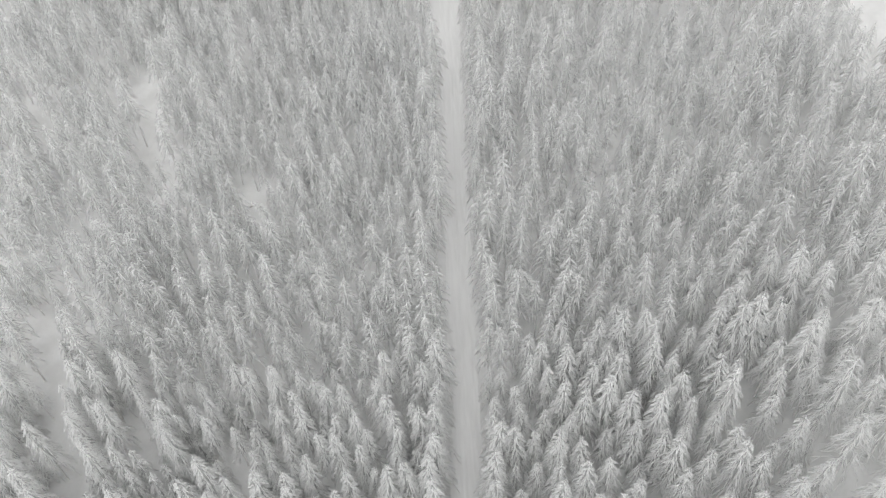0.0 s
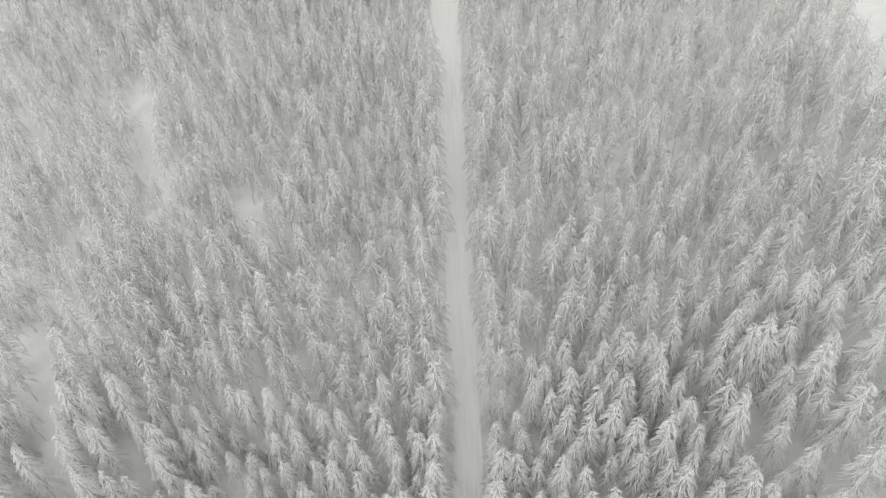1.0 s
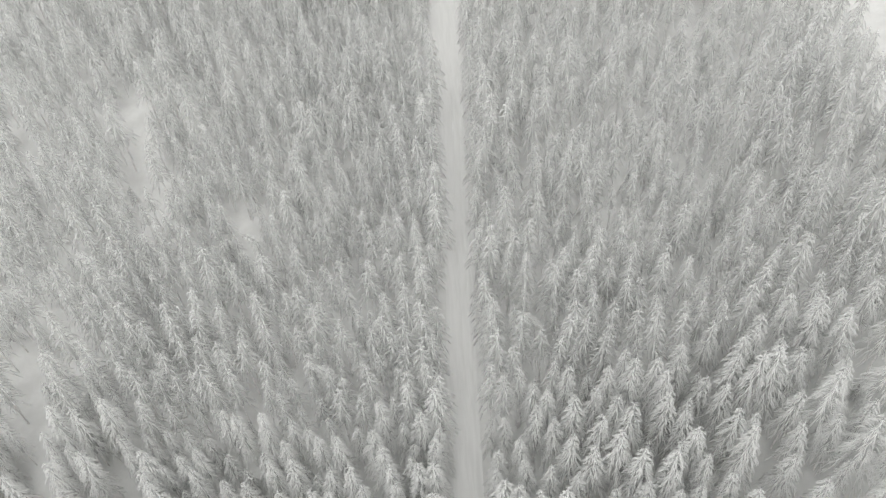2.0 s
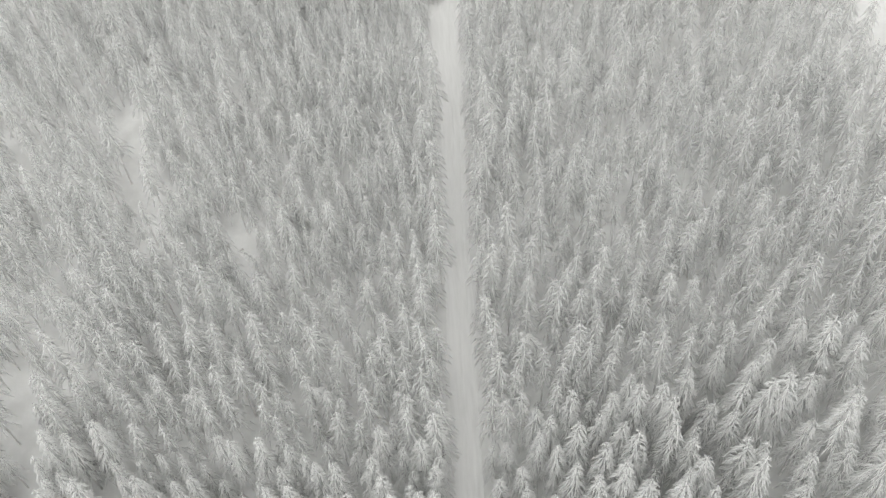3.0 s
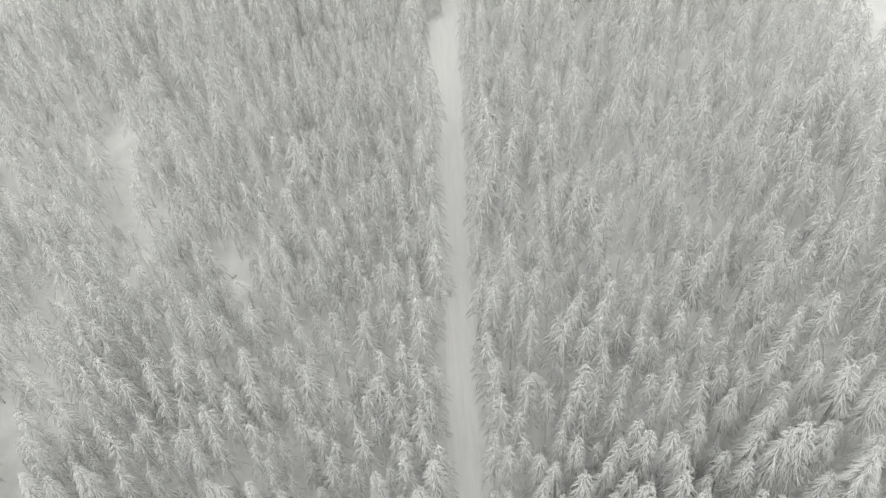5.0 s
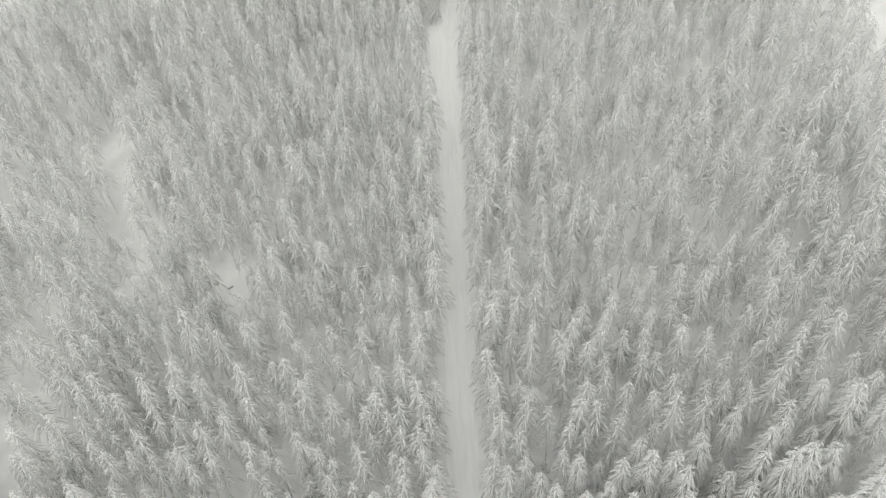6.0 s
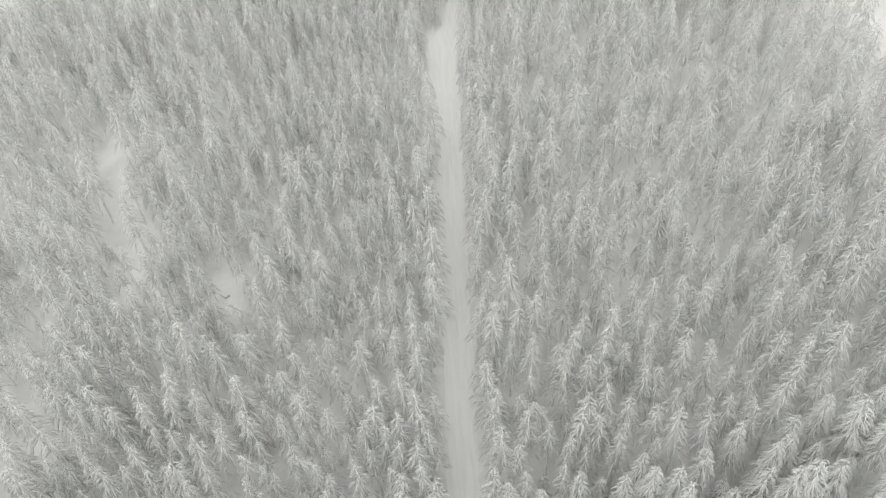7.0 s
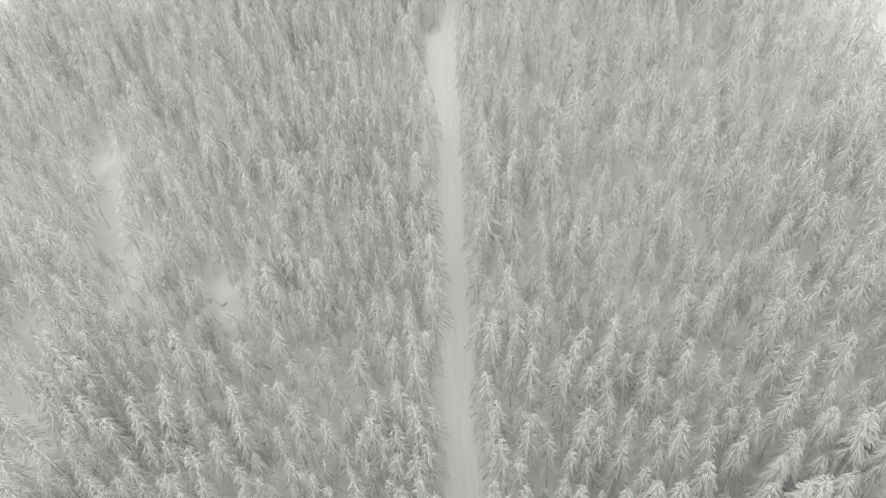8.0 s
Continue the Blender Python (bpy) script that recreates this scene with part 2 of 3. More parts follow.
def bough(shape, z, angle, reach, s, fat, rng, fine, hang=0.7):
    """One bough: an arching white spine with fingers to either side, all drooping under the rime."""
    out, side = np.array([np.cos(angle), np.sin(angle), 0]), np.array([-np.sin(angle), np.cos(angle), 0])
    ln = reach * rng.uniform(0.78, 1.06)
    rise = 0.22 + rng.uniform(-0.15, 0.12)
    droop = hang + 0.28 + 0.16 * min(1, s * 2.5) + rng.uniform(-0.15, 0.15)
    bow, wave = side * ln * rng.uniform(-0.22, 0.22), side * ln * rng.uniform(-0.08, 0.08)

    def at(q):
        return out * ln * q + bow * q * q + wave * math.sin(5.0 * q) + np.array([0, 0, z + ln * (rise * q - droop * q * q)])
    w = fat * rng.uniform(0.85, 1.2) * (0.8 + 0.25 * min(1.0, ln / 2))
    if fine and ln > 0.8:
        twig(shape, [at(0.12), at(0.45), at(0.78), at(1.04)], [w * 0.8, w * 1.0, w * 1.0, w * 0.85], rime=(0.3, 0.8, 1.0, 1.0))
    else:
        twig(shape, [at(0.12), at(0.66), at(1.04)], [w * 0.7, w * 1.0, w * 0.8], rime=(0.3, 0.9, 1.0))
    if ln < 0.6:
        return
    count = min(5, 2 + int(ln * 1.4)) if fine else 2
    for k in range(count):
        if rng.random() < 0.1:
            continue
        q = 0.22 + 0.62 * (k + rng.uniform(0.0, 0.8)) / count
        hand = 1 if k % 2 else -1
        tl = min(1.25, 0.26 + ln * (0.52 - 0.32 * q)) * rng.uniform(0.75, 1.25)
        p, ang = at(q), rng.uniform(0.28, 0.68)
        way = out * np.cos(ang) + side * hand * np.sin(ang) + bow / ln * q
        slope, curl = rise - 2 * droop * q, rng.uniform(0.2, 0.75)
        turn_in = side * hand * tl * rng.uniform(-0.3, 0.05)

        def on(u):
            return p + way * tl * u + turn_in * u * u + np.array([0, 0, tl * (slope * u - curl * u * u)])
        if fine:
            twig(shape, [on(0.0), on(0.6), on(1.0)], [w * 0.85, w * 0.95, w * 0.8], rime=(0.6, 1.0, 1.0))
        else:
            twig(shape, [on(0.05), on(1.05)], [w * 1.0, w * 0.5], rime=(0.6, 1.0))


def crown(h, r, low, seed, fine, arch=0.0):
    """The crown of a rimed spruce of height h and radius r: whorls of drooping boughs that end in thick white fingers, over grey needles."""
    rng = np.random.default_rng(seed)
    shape = Shape()
    base = h * low
    core(shape, h, r, base, rng)
    lean = rng.uniform(-0.02, 0.02, 2) * h
    gap = (GAP if fine else GAP * 1.34) * (h / 16) ** 0.5
    z, start = h - 0.3, rng.uniform(0, 6.28)
    fat = FAT if fine else FAT * 1.3
    hang = max(0.42, 1.16 - 0.17 * r)  # wide crowns carry flatter boughs
    if r > 3.8:
        gap, fat = gap * 1.25, fat * 0.78
    twig(shape, [(0, 0, h - 1.3), (0, 0, h - 0.6), (lean[0] * 0.1, lean[1] * 0.1, h + 0.15)], [0.11, 0.10, 0.05])
    while z > base:
        s = (h - z) / (h - base)
        reach = r * (s ** 0.70) * rng.uniform(0.92, 1.08) + 0.34
        count = 5 if s < 0.12 else int(round(3.5 + 1.0 * reach ** 0.6 + rng.uniform(-0.4, 0.4)))
        start += 0.9 + 0.4 * rng.random()
        for k in range(count):
            if rng.random() < 0.06:
                continue
            a = start + 2 * np.pi * (k + rng.uniform(-0.32, 0.32)) / count
            bough(shape, z + rng.uniform(-0.5, 0.5) * gap, a, reach, s, fat, rng, fine, hang)
        z -= gap * rng.uniform(0.8, 1.2) * (0.7 + 0.5 * s)
    verts, faces, slots, rime = shape.arrays()
    bend = (np.clip(verts[:, 2:3], 0, h) / h) ** 2
    verts[:, :2] += bend * lean
    if arch:
        # the top hangs over to one side under its load
        over = np.clip(verts[:, 2] / h - 0.62, 0, 0.5) / 0.38
        verts[:, 0] += arch * h * 0.17 * over ** 1.6
        verts[:, 2] -= arch * h * 0.11 * over ** 2.2
    return verts, faces, slots, rime


def trunk(h, sides=7):
    shape = Shape()
    levels = [(-0.6, 1.35), (0.25, 1.0), (h * 0.3, 0.78), (h * 0.6, 0.45), (h * 0.93, 0.08)]
    foot = 0.0095 * h
    pts = [(0.04 * math.sin(k * 2.1), 0.04 * math.cos(k * 1.7), z) for k, (z, q) in enumerate(levels)]
    twig(shape, pts, [foot * q for z, q in levels], 0, sides)
    return shape.arrays()


# kinds: height, crown radius, share of bare stem, seed
KINDS = {
    "slim": [(15.0, 2.1, 0.34, 11), (16.5, 2.3, 0.38, 12), (14.0, 2.0, 0.32, 13), (17.0, 2.4, 0.36, 14)],
    "full": [(15.5, 2.5, 0.32, 41), (17.0, 2.7, 0.36, 42), (16.0, 2.4, 0.30, 43), (17.5, 2.8, 0.34, 44)],
    "edge": [(15.0, 2.3, 0.26, 51), (16.5, 2.5, 0.30, 52), (14.0, 2.15, 0.24, 53)],
    "broad": [(17.0, 2.8, 0.34, 21), (18.5, 3.0, 0.38, 22), (16.5, 2.6, 0.32, 23), (19.0, 3.2, 0.36, 24)],
    "grand": [(20.0, 4.2, 0.32, 25), (21.0, 4.5, 0.34, 26), (19.0, 4.0, 0.30, 27)],
    "small": [(8.0, 1.5, 0.16, 31), (9.5, 1.7, 0.20, 32), (7.0, 1.4, 0.14, 33)],
}
LABELS = {
    "slim": "slim tall spruce with thick white rime on drooping boughs",
    "full": "full-crowned spruce with white rime on dense drooping boughs",
    "edge": "roadside spruce with low rimed boughs reaching over the verge",
    "broad": "broad old spruce with long drooping snow-laden boughs",
    "grand": "large old spruce with very long rimed boughs",
    "small": "small young spruce coated in white rime",
}

NAMES = {"slim": "spruce_tree", "edge": "spruce_tree", "full": "spruce_tree", "broad": "broad_spruce", "grand": "broad_spruce", "small": "young_spruce"}
MOST = {"spruce_tree": 300, "broad_spruce": 160, "young_spruce": 110}
GROUPS = {"slim": "spruces of the wood", "edge": "spruces along the road", "full": "spruces of the wood", "broad": "broad old spruces", "grand": "broad old spruces", "small": "young spruces"}

# spruces with a bent top: x, y, height, crown radius, seed, turn, bend
BENT = [(14.2, 85.2, 15.5, 2.2, 61, 180, 1.0), (-20.3, 82.9, 14.0, 1.9, 62, 195, 0.9), (-34.8, 112.9, 14.5, 1.9, 63, 185, 0.9)]
# bare stems: x, y, height, tilt, turn, seed
DEAD = [(-63.3, 151.2, 10.0, 2, 30, 71), (50.9, 87.1, 5.5, 6, -70, 72), (51.7, 85.1, 4.5, 5, -60, 73), (62.6, 87.8, 5.0, 5, -80, 74)]

# spruces that stand out: x, y, height
STAND_A = [
    (46.7, 45.1, 13.8), (29.8, 47, 14.4), (39.9, 47.3, 14.4), (37.2, 48.1, 16.6), (13.7, 48.2, 15.2), (21, 50.2, 15.1), (29.6, 50.4, 16.1), (48.1, 51, 8.3),
    (13.8, 51.1, 14), (37.7, 51.2, 15.9), (28.1, 52.3, 15.2), (-4.5, 52.9, 16.8), (17.5, 53.2, 15.2), (-10.5, 53.4, 16.5), (-7.4, 53.6, 15.9), (35.7, 54.1, 14.4),
    (-16.7, 54.1, 15.4), (25, 54.5, 14.6), (43.3, 55.5, 14.3), (28.2, 56.2, 18.9), (-3.4, 56.6, 17.2), (8.4, 56.7, 15.7), (11.2, 56.8, 13.7), (-22.9, 56.8, 16),
    (53.9, 57.3, 16.4), (5.7, 57.4, 17.2), (24.6, 57.5, 18.1), (-17.9, 59, 16.9), (-51.5, 59.4, 14), (18.9, 59.5, 16.2),
]
STAND_B = [
    (13.2, 59.5, 13.5), (-9.3, 59.7, 14.8), (22, 60, 18.7), (-20.7, 60.6, 15.5), (-13.3, 60.6, 14.5), (-31.8, 60.7, 12.5), (-4.9, 60.8, 16.4), (-2.9, 60.9, 17.1),
    (40.2, 61, 14.8), (10.1, 61, 13.6), (38, 61.4, 16.9), (-26.1, 61.9, 14.5), (-9.2, 62, 16), (15.9, 62.2, 16.4), (-15.5, 62.5, 16.2), (-57.1, 62.5, 17.7),
    (-50.9, 62.9, 13.6), (32.3, 63, 15.7), (20.4, 63.5, 17), (52.3, 63.8, 16.3), (9.6, 63.9, 13.6), (24.9, 64.2, 17.5), (-45, 64.2, 16.2), (-10.8, 64.4, 16.5),
    (-31.9, 64.9, 11.7), (30, 65, 17.4), (-24.3, 65.1, 15.8), (-35.6, 65.4, 12.4), (14.8, 65.6, 15.2), (38.4, 66.5, 15.2),
]
STAND_C = [
    (-39.9, 66.6, 14.7), (23.2, 66.7, 16.6), (-67.7, 67, 17.7), (17.3, 67.1, 17.3), (44.6, 67.4, 19.8), (42.4, 67.5, 19.1), (11.9, 67.9, 15.5), (-17.5, 67.9, 15.7),
    (48.5, 68.1, 17.2), (30.5, 68.3, 17.7), (7.7, 68.3, 13.1), (36, 68.6, 14.1), (-44.9, 68.6, 13.3), (-56.7, 69, 18.5), (40, 69.5, 17), (-3.8, 69.8, 17.3),
    (14.1, 70, 15.9), (55.1, 70.5, 16.2), (29.4, 70.8, 17.2), (-22.4, 70.9, 13.6), (23.1, 71, 16.5), (26.6, 71.3, 17.6), (-10.3, 71.6, 16.8), (12.5, 72, 14.3),
    (41.9, 72.2, 17.4), (-29.4, 72.4, 15.8), (17.4, 72.6, 16.3), (8.4, 73.1, 17.8), (44.2, 73.2, 16), (34.1, 73.2, 15.3),
]
STAND_D = [
    (-52.1, 73.7, 14.4), (57.4, 74.1, 14.8), (-1.6, 74.2, 17.2), (15.9, 74.3, 15.8), (26.3, 74.4, 14.9), (-45.9, 75, 12.9), (-29.8, 75.2, 13), (-14.2, 75.3, 13.4),
    (-24, 75.5, 11.8), (-26.8, 75.9, 12.4), (45.6, 76.1, 15.7), (39.2, 76.1, 15.3), (-6.4, 76.2, 16.6), (-3.5, 76.3, 17.1), (28.4, 76.9, 13.5), (-63, 76.9, 18.2),
    (23.5, 77.2, 15.5), (50.4, 77.4, 17.2), (54.7, 77.4, 14.5), (35.1, 77.4, 16), (31.6, 77.5, 19), (19.4, 77.5, 13.5), (-55, 77.6, 18.6), (-38.3, 77.6, 12.1),
    (17.1, 77.9, 15.7), (41.6, 78, 15.4), (-49.6, 78, 16.1), (10.2, 78.1, 15.9), (-8, 78.2, 15.1), (-27.3, 78.2, 12.8),
]
STAND_E = [
    (-73.5, 78.8, 14), (-45.8, 79.1, 13.3), (21.4, 79.7, 16.7), (7.6, 79.7, 18.5), (-29.6, 79.9, 13.7), (-50.6, 79.9, 13.7), (41.6, 80.1, 15.3), (-4.2, 80.2, 17.4),
    (-38.2, 80.2, 15.7), (29.4, 80.5, 15.5), (-42.3, 80.5, 11.6), (50.7, 80.8, 16.2), (-25.8, 80.8, 12.1), (14.8, 81, 15.6), (-7, 81, 16.4), (-35.4, 81.5, 16.2),
    (-10.9, 81.8, 14.5), (-14, 81.8, 12.9), (-2.3, 81.9, 15.7), (11.8, 82, 17), (-59, 82, 13.4), (-27.4, 82.2, 13.4), (25.9, 82.3, 17), (-40.2, 82.4, 18),
    (-21.7, 82.6, 14), (20.2, 82.7, 18.4), (-45.1, 82.8, 14.4), (32.7, 82.9, 14.4), (7.1, 83, 16.7), (-51.3, 83.1, 17.8),
]
STAND_F = [
    (-29.9, 83.2, 15.9), (-64.3, 83.4, 19.2), (-48.4, 83.7, 15.6), (-8.9, 83.8, 17.2), (-17.9, 83.8, 12.2), (23.3, 84.3, 16.9), (-3.2, 84.4, 16.3), (40.3, 84.7, 14.5),
    (-6.9, 84.9, 18.2), (13, 85.2, 16.4), (-37, 85.2, 17.7), (-12, 85.3, 16.1), (-47.2, 85.3, 17.3), (7.9, 85.4, 18.9), (50.4, 85.5, 16.4), (15.5, 85.8, 15.4),
    (-55.1, 85.9, 15.3), (29, 86.2, 16.1), (-10.2, 86.3, 17.9), (-19.3, 86.5, 12), (-3.9, 86.6, 18.7), (-34.1, 86.6, 17.4), (31.1, 87, 14.9), (-21.9, 87.1, 12.2),
    (-1.4, 87.5, 16.4), (52.2, 87.6, 13.5), (38.5, 87.7, 16.1), (-55.8, 87.8, 13.8), (-41.2, 88, 16.5), (-49.4, 88.1, 14.1),
]
STAND_G = [
    (-11.6, 88.2, 14.7), (-17.4, 88.4, 16.1), (-24.9, 88.5, 15.7), (-52.9, 88.5, 12.7), (35.1, 88.9, 16.9), (-61.1, 88.9, 18.9), (-30.3, 89.1, 16.7), (29.9, 89.2, 15.5),
    (21.6, 89.2, 16.8), (-34.6, 89.4, 16.4), (50.5, 89.5, 12.9), (43.6, 89.5, 13.3), (18, 89.8, 18.2), (-57.6, 90, 16.7), (-6.3, 90.2, 19.1), (-54.8, 90.4, 14.8),
    (23.5, 90.6, 16.9), (7, 90.7, 18), (-9.3, 90.7, 17.4), (-21.9, 90.7, 17.8), (27.1, 91, 15.8), (58.3, 91.1, 9.8), (-38, 91.2, 14), (-46.5, 91.7, 18.3),
    (-27.7, 91.8, 14.5), (17.5, 92.3, 16.5), (-51.6, 92.5, 17.7), (19.6, 92.6, 18.7), (13.6, 92.6, 18.4), (-42.6, 92.9, 17.8),
]
STAND_H = [
    (-21.1, 92.9, 15.8), (-54.4, 93.2, 16.7), (-38.9, 93.5, 18.2), (32.1, 93.7, 15.2), (-31.6, 93.7, 18.5), (-3.6, 94.1, 17.8), (-58.5, 94.5, 18.4), (-67.7, 95, 19.4),
    (-48.1, 95, 17.9), (59.4, 95.3, 14.7), (11, 95.3, 15.2), (-25.1, 95.3, 16.7), (-42.7, 95.4, 19.9), (50, 95.7, 15.4), (-32.3, 95.7, 16.8), (-55.7, 96, 18.5),
    (-3.3, 96.1, 16.3), (22, 96.2, 17.3), (44.7, 96.5, 13.2), (-16.9, 96.9, 13.7), (11.5, 97.4, 14.5), (-62.9, 97.7, 17.2), (8.7, 98.2, 19.1), (30.8, 98.3, 15.4),
    (27.7, 98.5, 14.8), (65.8, 98.9, 16.6), (-7.2, 99, 15.6), (-3.6, 99.2, 17.3), (-13, 99.3, 16.6), (12.4, 99.5, 17.9),
]
STAND_I = [
    (43.3, 100.2, 14.8), (15.4, 100.2, 18.3), (-1.7, 100.2, 16.3), (-30.8, 100.6, 12.3), (8.7, 100.8, 18.7), (34.1, 101.2, 15.9), (-7.1, 101.3, 14.6), (-36.6, 101.6, 17.4),
    (-41.3, 101.6, 14.6), (31.3, 101.7, 14.8), (-68, 101.9, 16.5), (-60.2, 102.2, 18.8), (41.1, 102.4, 9.9), (-31.5, 102.4, 18.3), (26.5, 102.6, 13.9), (-21, 102.9, 12),
    (-9.3, 103, 14.4), (-3.8, 103.3, 18.3), (49.5, 104.2, 10.2), (20.7, 104.4, 11.7), (-39, 104.4, 16.1), (-26.3, 104.7, 16.5), (-46.4, 105, 16), (-21.9, 105, 10.5),
    (56.3, 105.8, 13), (-70.8, 106.2, 17.5), (-17.4, 106.3, 10.9), (62, 107.2, 10), (-0.3, 107.3, 17.4), (-63.9, 107.8, 17.9),
]
STAND_J = [
    (-7.2, 108.1, 16.6), (-51.4, 108.1, 16.3), (8.8, 108.9, 16.4), (-67, 109, 17.1), (46, 109.1, 10.6), (-59.2, 109.3, 16.8), (-9.7, 109.4, 15.7), (-0.2, 109.8, 18),
    (-48.2, 109.9, 14.4), (35.6, 110.1, 13.5), (39.8, 110.2, 11.4), (32.1, 110.6, 11.9), (-16.2, 110.7, 11.4), (-42.3, 110.7, 13.7), (44.4, 111, 10.7), (41.8, 111.3, 12.3),
    (52.3, 112.2, 9.7), (16.8, 112.2, 13), (67.5, 112.3, 15.9), (28.9, 112.4, 15.7), (23.7, 112.4, 13.8), (-36.2, 112.6, 14.9), (-18.6, 113, 10.9), (-52.6, 113.3, 13.4),
    (65.7, 114.2, 12.6), (-27.1, 115.1, 14.6), (-24.8, 115.2, 12.5), (-48.5, 115.3, 14.7), (21.8, 115.8, 13.7), (0.1, 116, 20.1),
]
STAND_K = [
    (-33.5, 116.5, 12), (-3, 116.7, 15.7), (19.5, 117.3, 14.2), (58.8, 117.5, 12.9), (-5.3, 117.9, 16.2), (61.4, 118, 20.1), (68.8, 118.1, 14.2), (15.1, 118.2, 13.7),
    (0.2, 118.5, 17.1), (-43.9, 118.8, 13.6), (54, 119.1, 12.1), (-9.4, 119.3, 13.6), (74.4, 119.6, 17.1), (-17.9, 119.6, 12.9), (-53.7, 120.7, 13.1), (27.6, 120.8, 14),
    (19.4, 120.9, 15.5), (-29.9, 120.9, 13.4), (-23.5, 120.9, 12.6), (47.6, 121.1, 11.6), (-13.1, 121.2, 13.7), (44.5, 122, 12.9), (14.5, 122.2, 16.1), (76.6, 122.4, 16.6),
    (35.3, 122.5, 15), (26.7, 122.7, 15.7), (10.1, 123.8, 20.1), (-2.9, 125.1, 18.8), (-59.9, 125.6, 11.8), (-37.1, 125.7, 11.8),
]
STAND_L = [
    (-32.4, 126, 15.6), (-14.7, 126.7, 14.4), (43.5, 127, 14.6), (59.9, 127.1, 16.1), (67.5, 127.3, 19.4), (74.8, 127.5, 20.2), (31.3, 127.7, 14.9), (65, 128.1, 16.1),
    (51.5, 128.2, 10.2), (8.4, 128.2, 17.4), (-46.5, 128.2, 13.9), (19.9, 128.4, 17.1), (-10.6, 128.7, 15.9), (-0.2, 128.8, 17.2), (-40, 129.1, 15.4), (-48.9, 129.1, 15.3),
    (-59.4, 129.1, 12.5), (55.4, 129.6, 13), (45.1, 129.6, 14.1), (70.1, 129.9, 20.2), (14.9, 130.1, 18.3), (-27.7, 130.4, 16.4), (58.3, 131.2, 15.8), (-77.2, 131.3, 17),
    (-75.1, 131.4, 14.6), (-43.7, 131.9, 13.3), (47.3, 132, 17.4), (23.1, 132.6, 18), (12, 132.8, 19.4), (44.8, 133, 16),
]
STAND_M = [
    (-69.4, 133.5, 15.3), (-54.8, 133.6, 11.6), (-1.6, 135.3, 19), (33.7, 137.3, 15.7), (-1.6, 137.4, 18.9), (-17.5, 137.7, 14.7), (-13.5, 137.9, 15.2), (19.2, 138.5, 16.9),
    (76.8, 138.7, 18), (-7.6, 138.7, 16.2), (11.7, 138.8, 21.9), (-21.1, 139, 13.6), (39.4, 139.2, 15.3), (78.5, 140.9, 17.3), (53.9, 140.9, 16.5), (58.2, 141.5, 16),
    (-35, 142.2, 16), (-8.7, 142.6, 17.2), (-17.4, 143.7, 16.6), (11, 144.9, 19.6), (-22.8, 146, 15.7), (-73.8, 147.3, 11.1), (31.7, 147.4, 16.6), (-68.4, 147.4, 19.7),
    (-5.1, 147.8, 15.9), (19, 149.9, 17.6), (26.2, 149.9, 16.6), (45.3, 150, 17.7), (-1.8, 153.3, 18.4), (1.7, 153.6, 17.8),
]
STAND_N = [
    (-29.9, 154.5, 14.2), (31.3, 157.1, 14), (-58.7, 157.7, 17.8), (-9.8, 158.4, 17.7), (-55.6, 159.7, 16.7), (30.1, 160.8, 14.4), (-35.7, 160.9, 11.5), (-13.3, 163.9, 17),
    (-45.9, 163.9, 9.8), (-16.2, 164, 14.7), (-20.2, 164.7, 13.6), (38.3, 165.2, 14.5), (11, 166.3, 14.3), (-40.6, 166.6, 17.2), (-47.1, 168.2, 19.7), (1, 168.2, 14.2),
    (-24.6, 169.9, 11.1), (-28.4, 170, 12.3), (-35.1, 170.9, 12.5), (-17.9, 175.2, 13.8), (-58.3, 179.2, 13.9), (-40.4, 185.2, 15.8),
]
# broad old spruces on the rise to the east
STAND_EAST = [
    (49.9, 61.7, 18.5), (55.8, 71.7, 16.0), (62.8, 80.6, 16.5), (52.7, 56.2, 17.0), (57.4, 77.8, 15.0), (61.9, 95.5, 18.0), (62.4, 90.2, 13.0), (72.9, 121.5, 15.6),
    (67.0, 112.5, 13.0), (58.5, 64.5, 17.5), (57.0, 50.0, 17.0), (62.5, 71.5, 17.0), (52.0, 48.5, 16.0), (46.0, 51.0, 15.0), (67.0, 86.0, 17.0), (45.6, 58.5, 14.5),
]
# the widest spruces beside the road
STAND_ROAD = [(7.9, 72.8, 17.2), (-4.5, 69.4, 16.3), (0.3, 116.6, 19.5), (10.1, 123.3, 20.0)]
KNOWN = (STAND_ROAD, STAND_EAST, STAND_A, STAND_B, STAND_C, STAND_D, STAND_E, STAND_F, STAND_G, STAND_H, STAND_I, STAND_J, STAND_K, STAND_L, STAND_M, STAND_N,)


# openings in the wood: from x, y to x, y, and half their width
GLADES = [(-78, 98, -64, 62, 3.2), (-58, 75, -51, 63, 2.5), (-71, 168, -65, 141, 4.1), (-65, 141, -58, 125, 2.8), (-49, 176, -45, 166, 1.8), (-61, 173, -54, 158, 2.0),
          (-113, 226, -106, 209, 4.0), (-96, 158, -86, 140, 2.5), (-92, 194, -86, 184, 2.0),
          (-44, 128, -36, 118, 3.3), (-36, 118, -32, 108, 1.8), (-16.5, 106, -16, 98, 1.8), (-18, 97, -16, 88, 1.8), (-27, 90, -25, 82, 2.0), (-75, 106, -66, 93, 3.0),
          (64, 92, 56, 83, 2.2), (-37, 65, -33, 57, 2.5),
          (48.3, 66, 49, 56, 1.4), (36.6, 67, 36.8, 62, 1.2)]


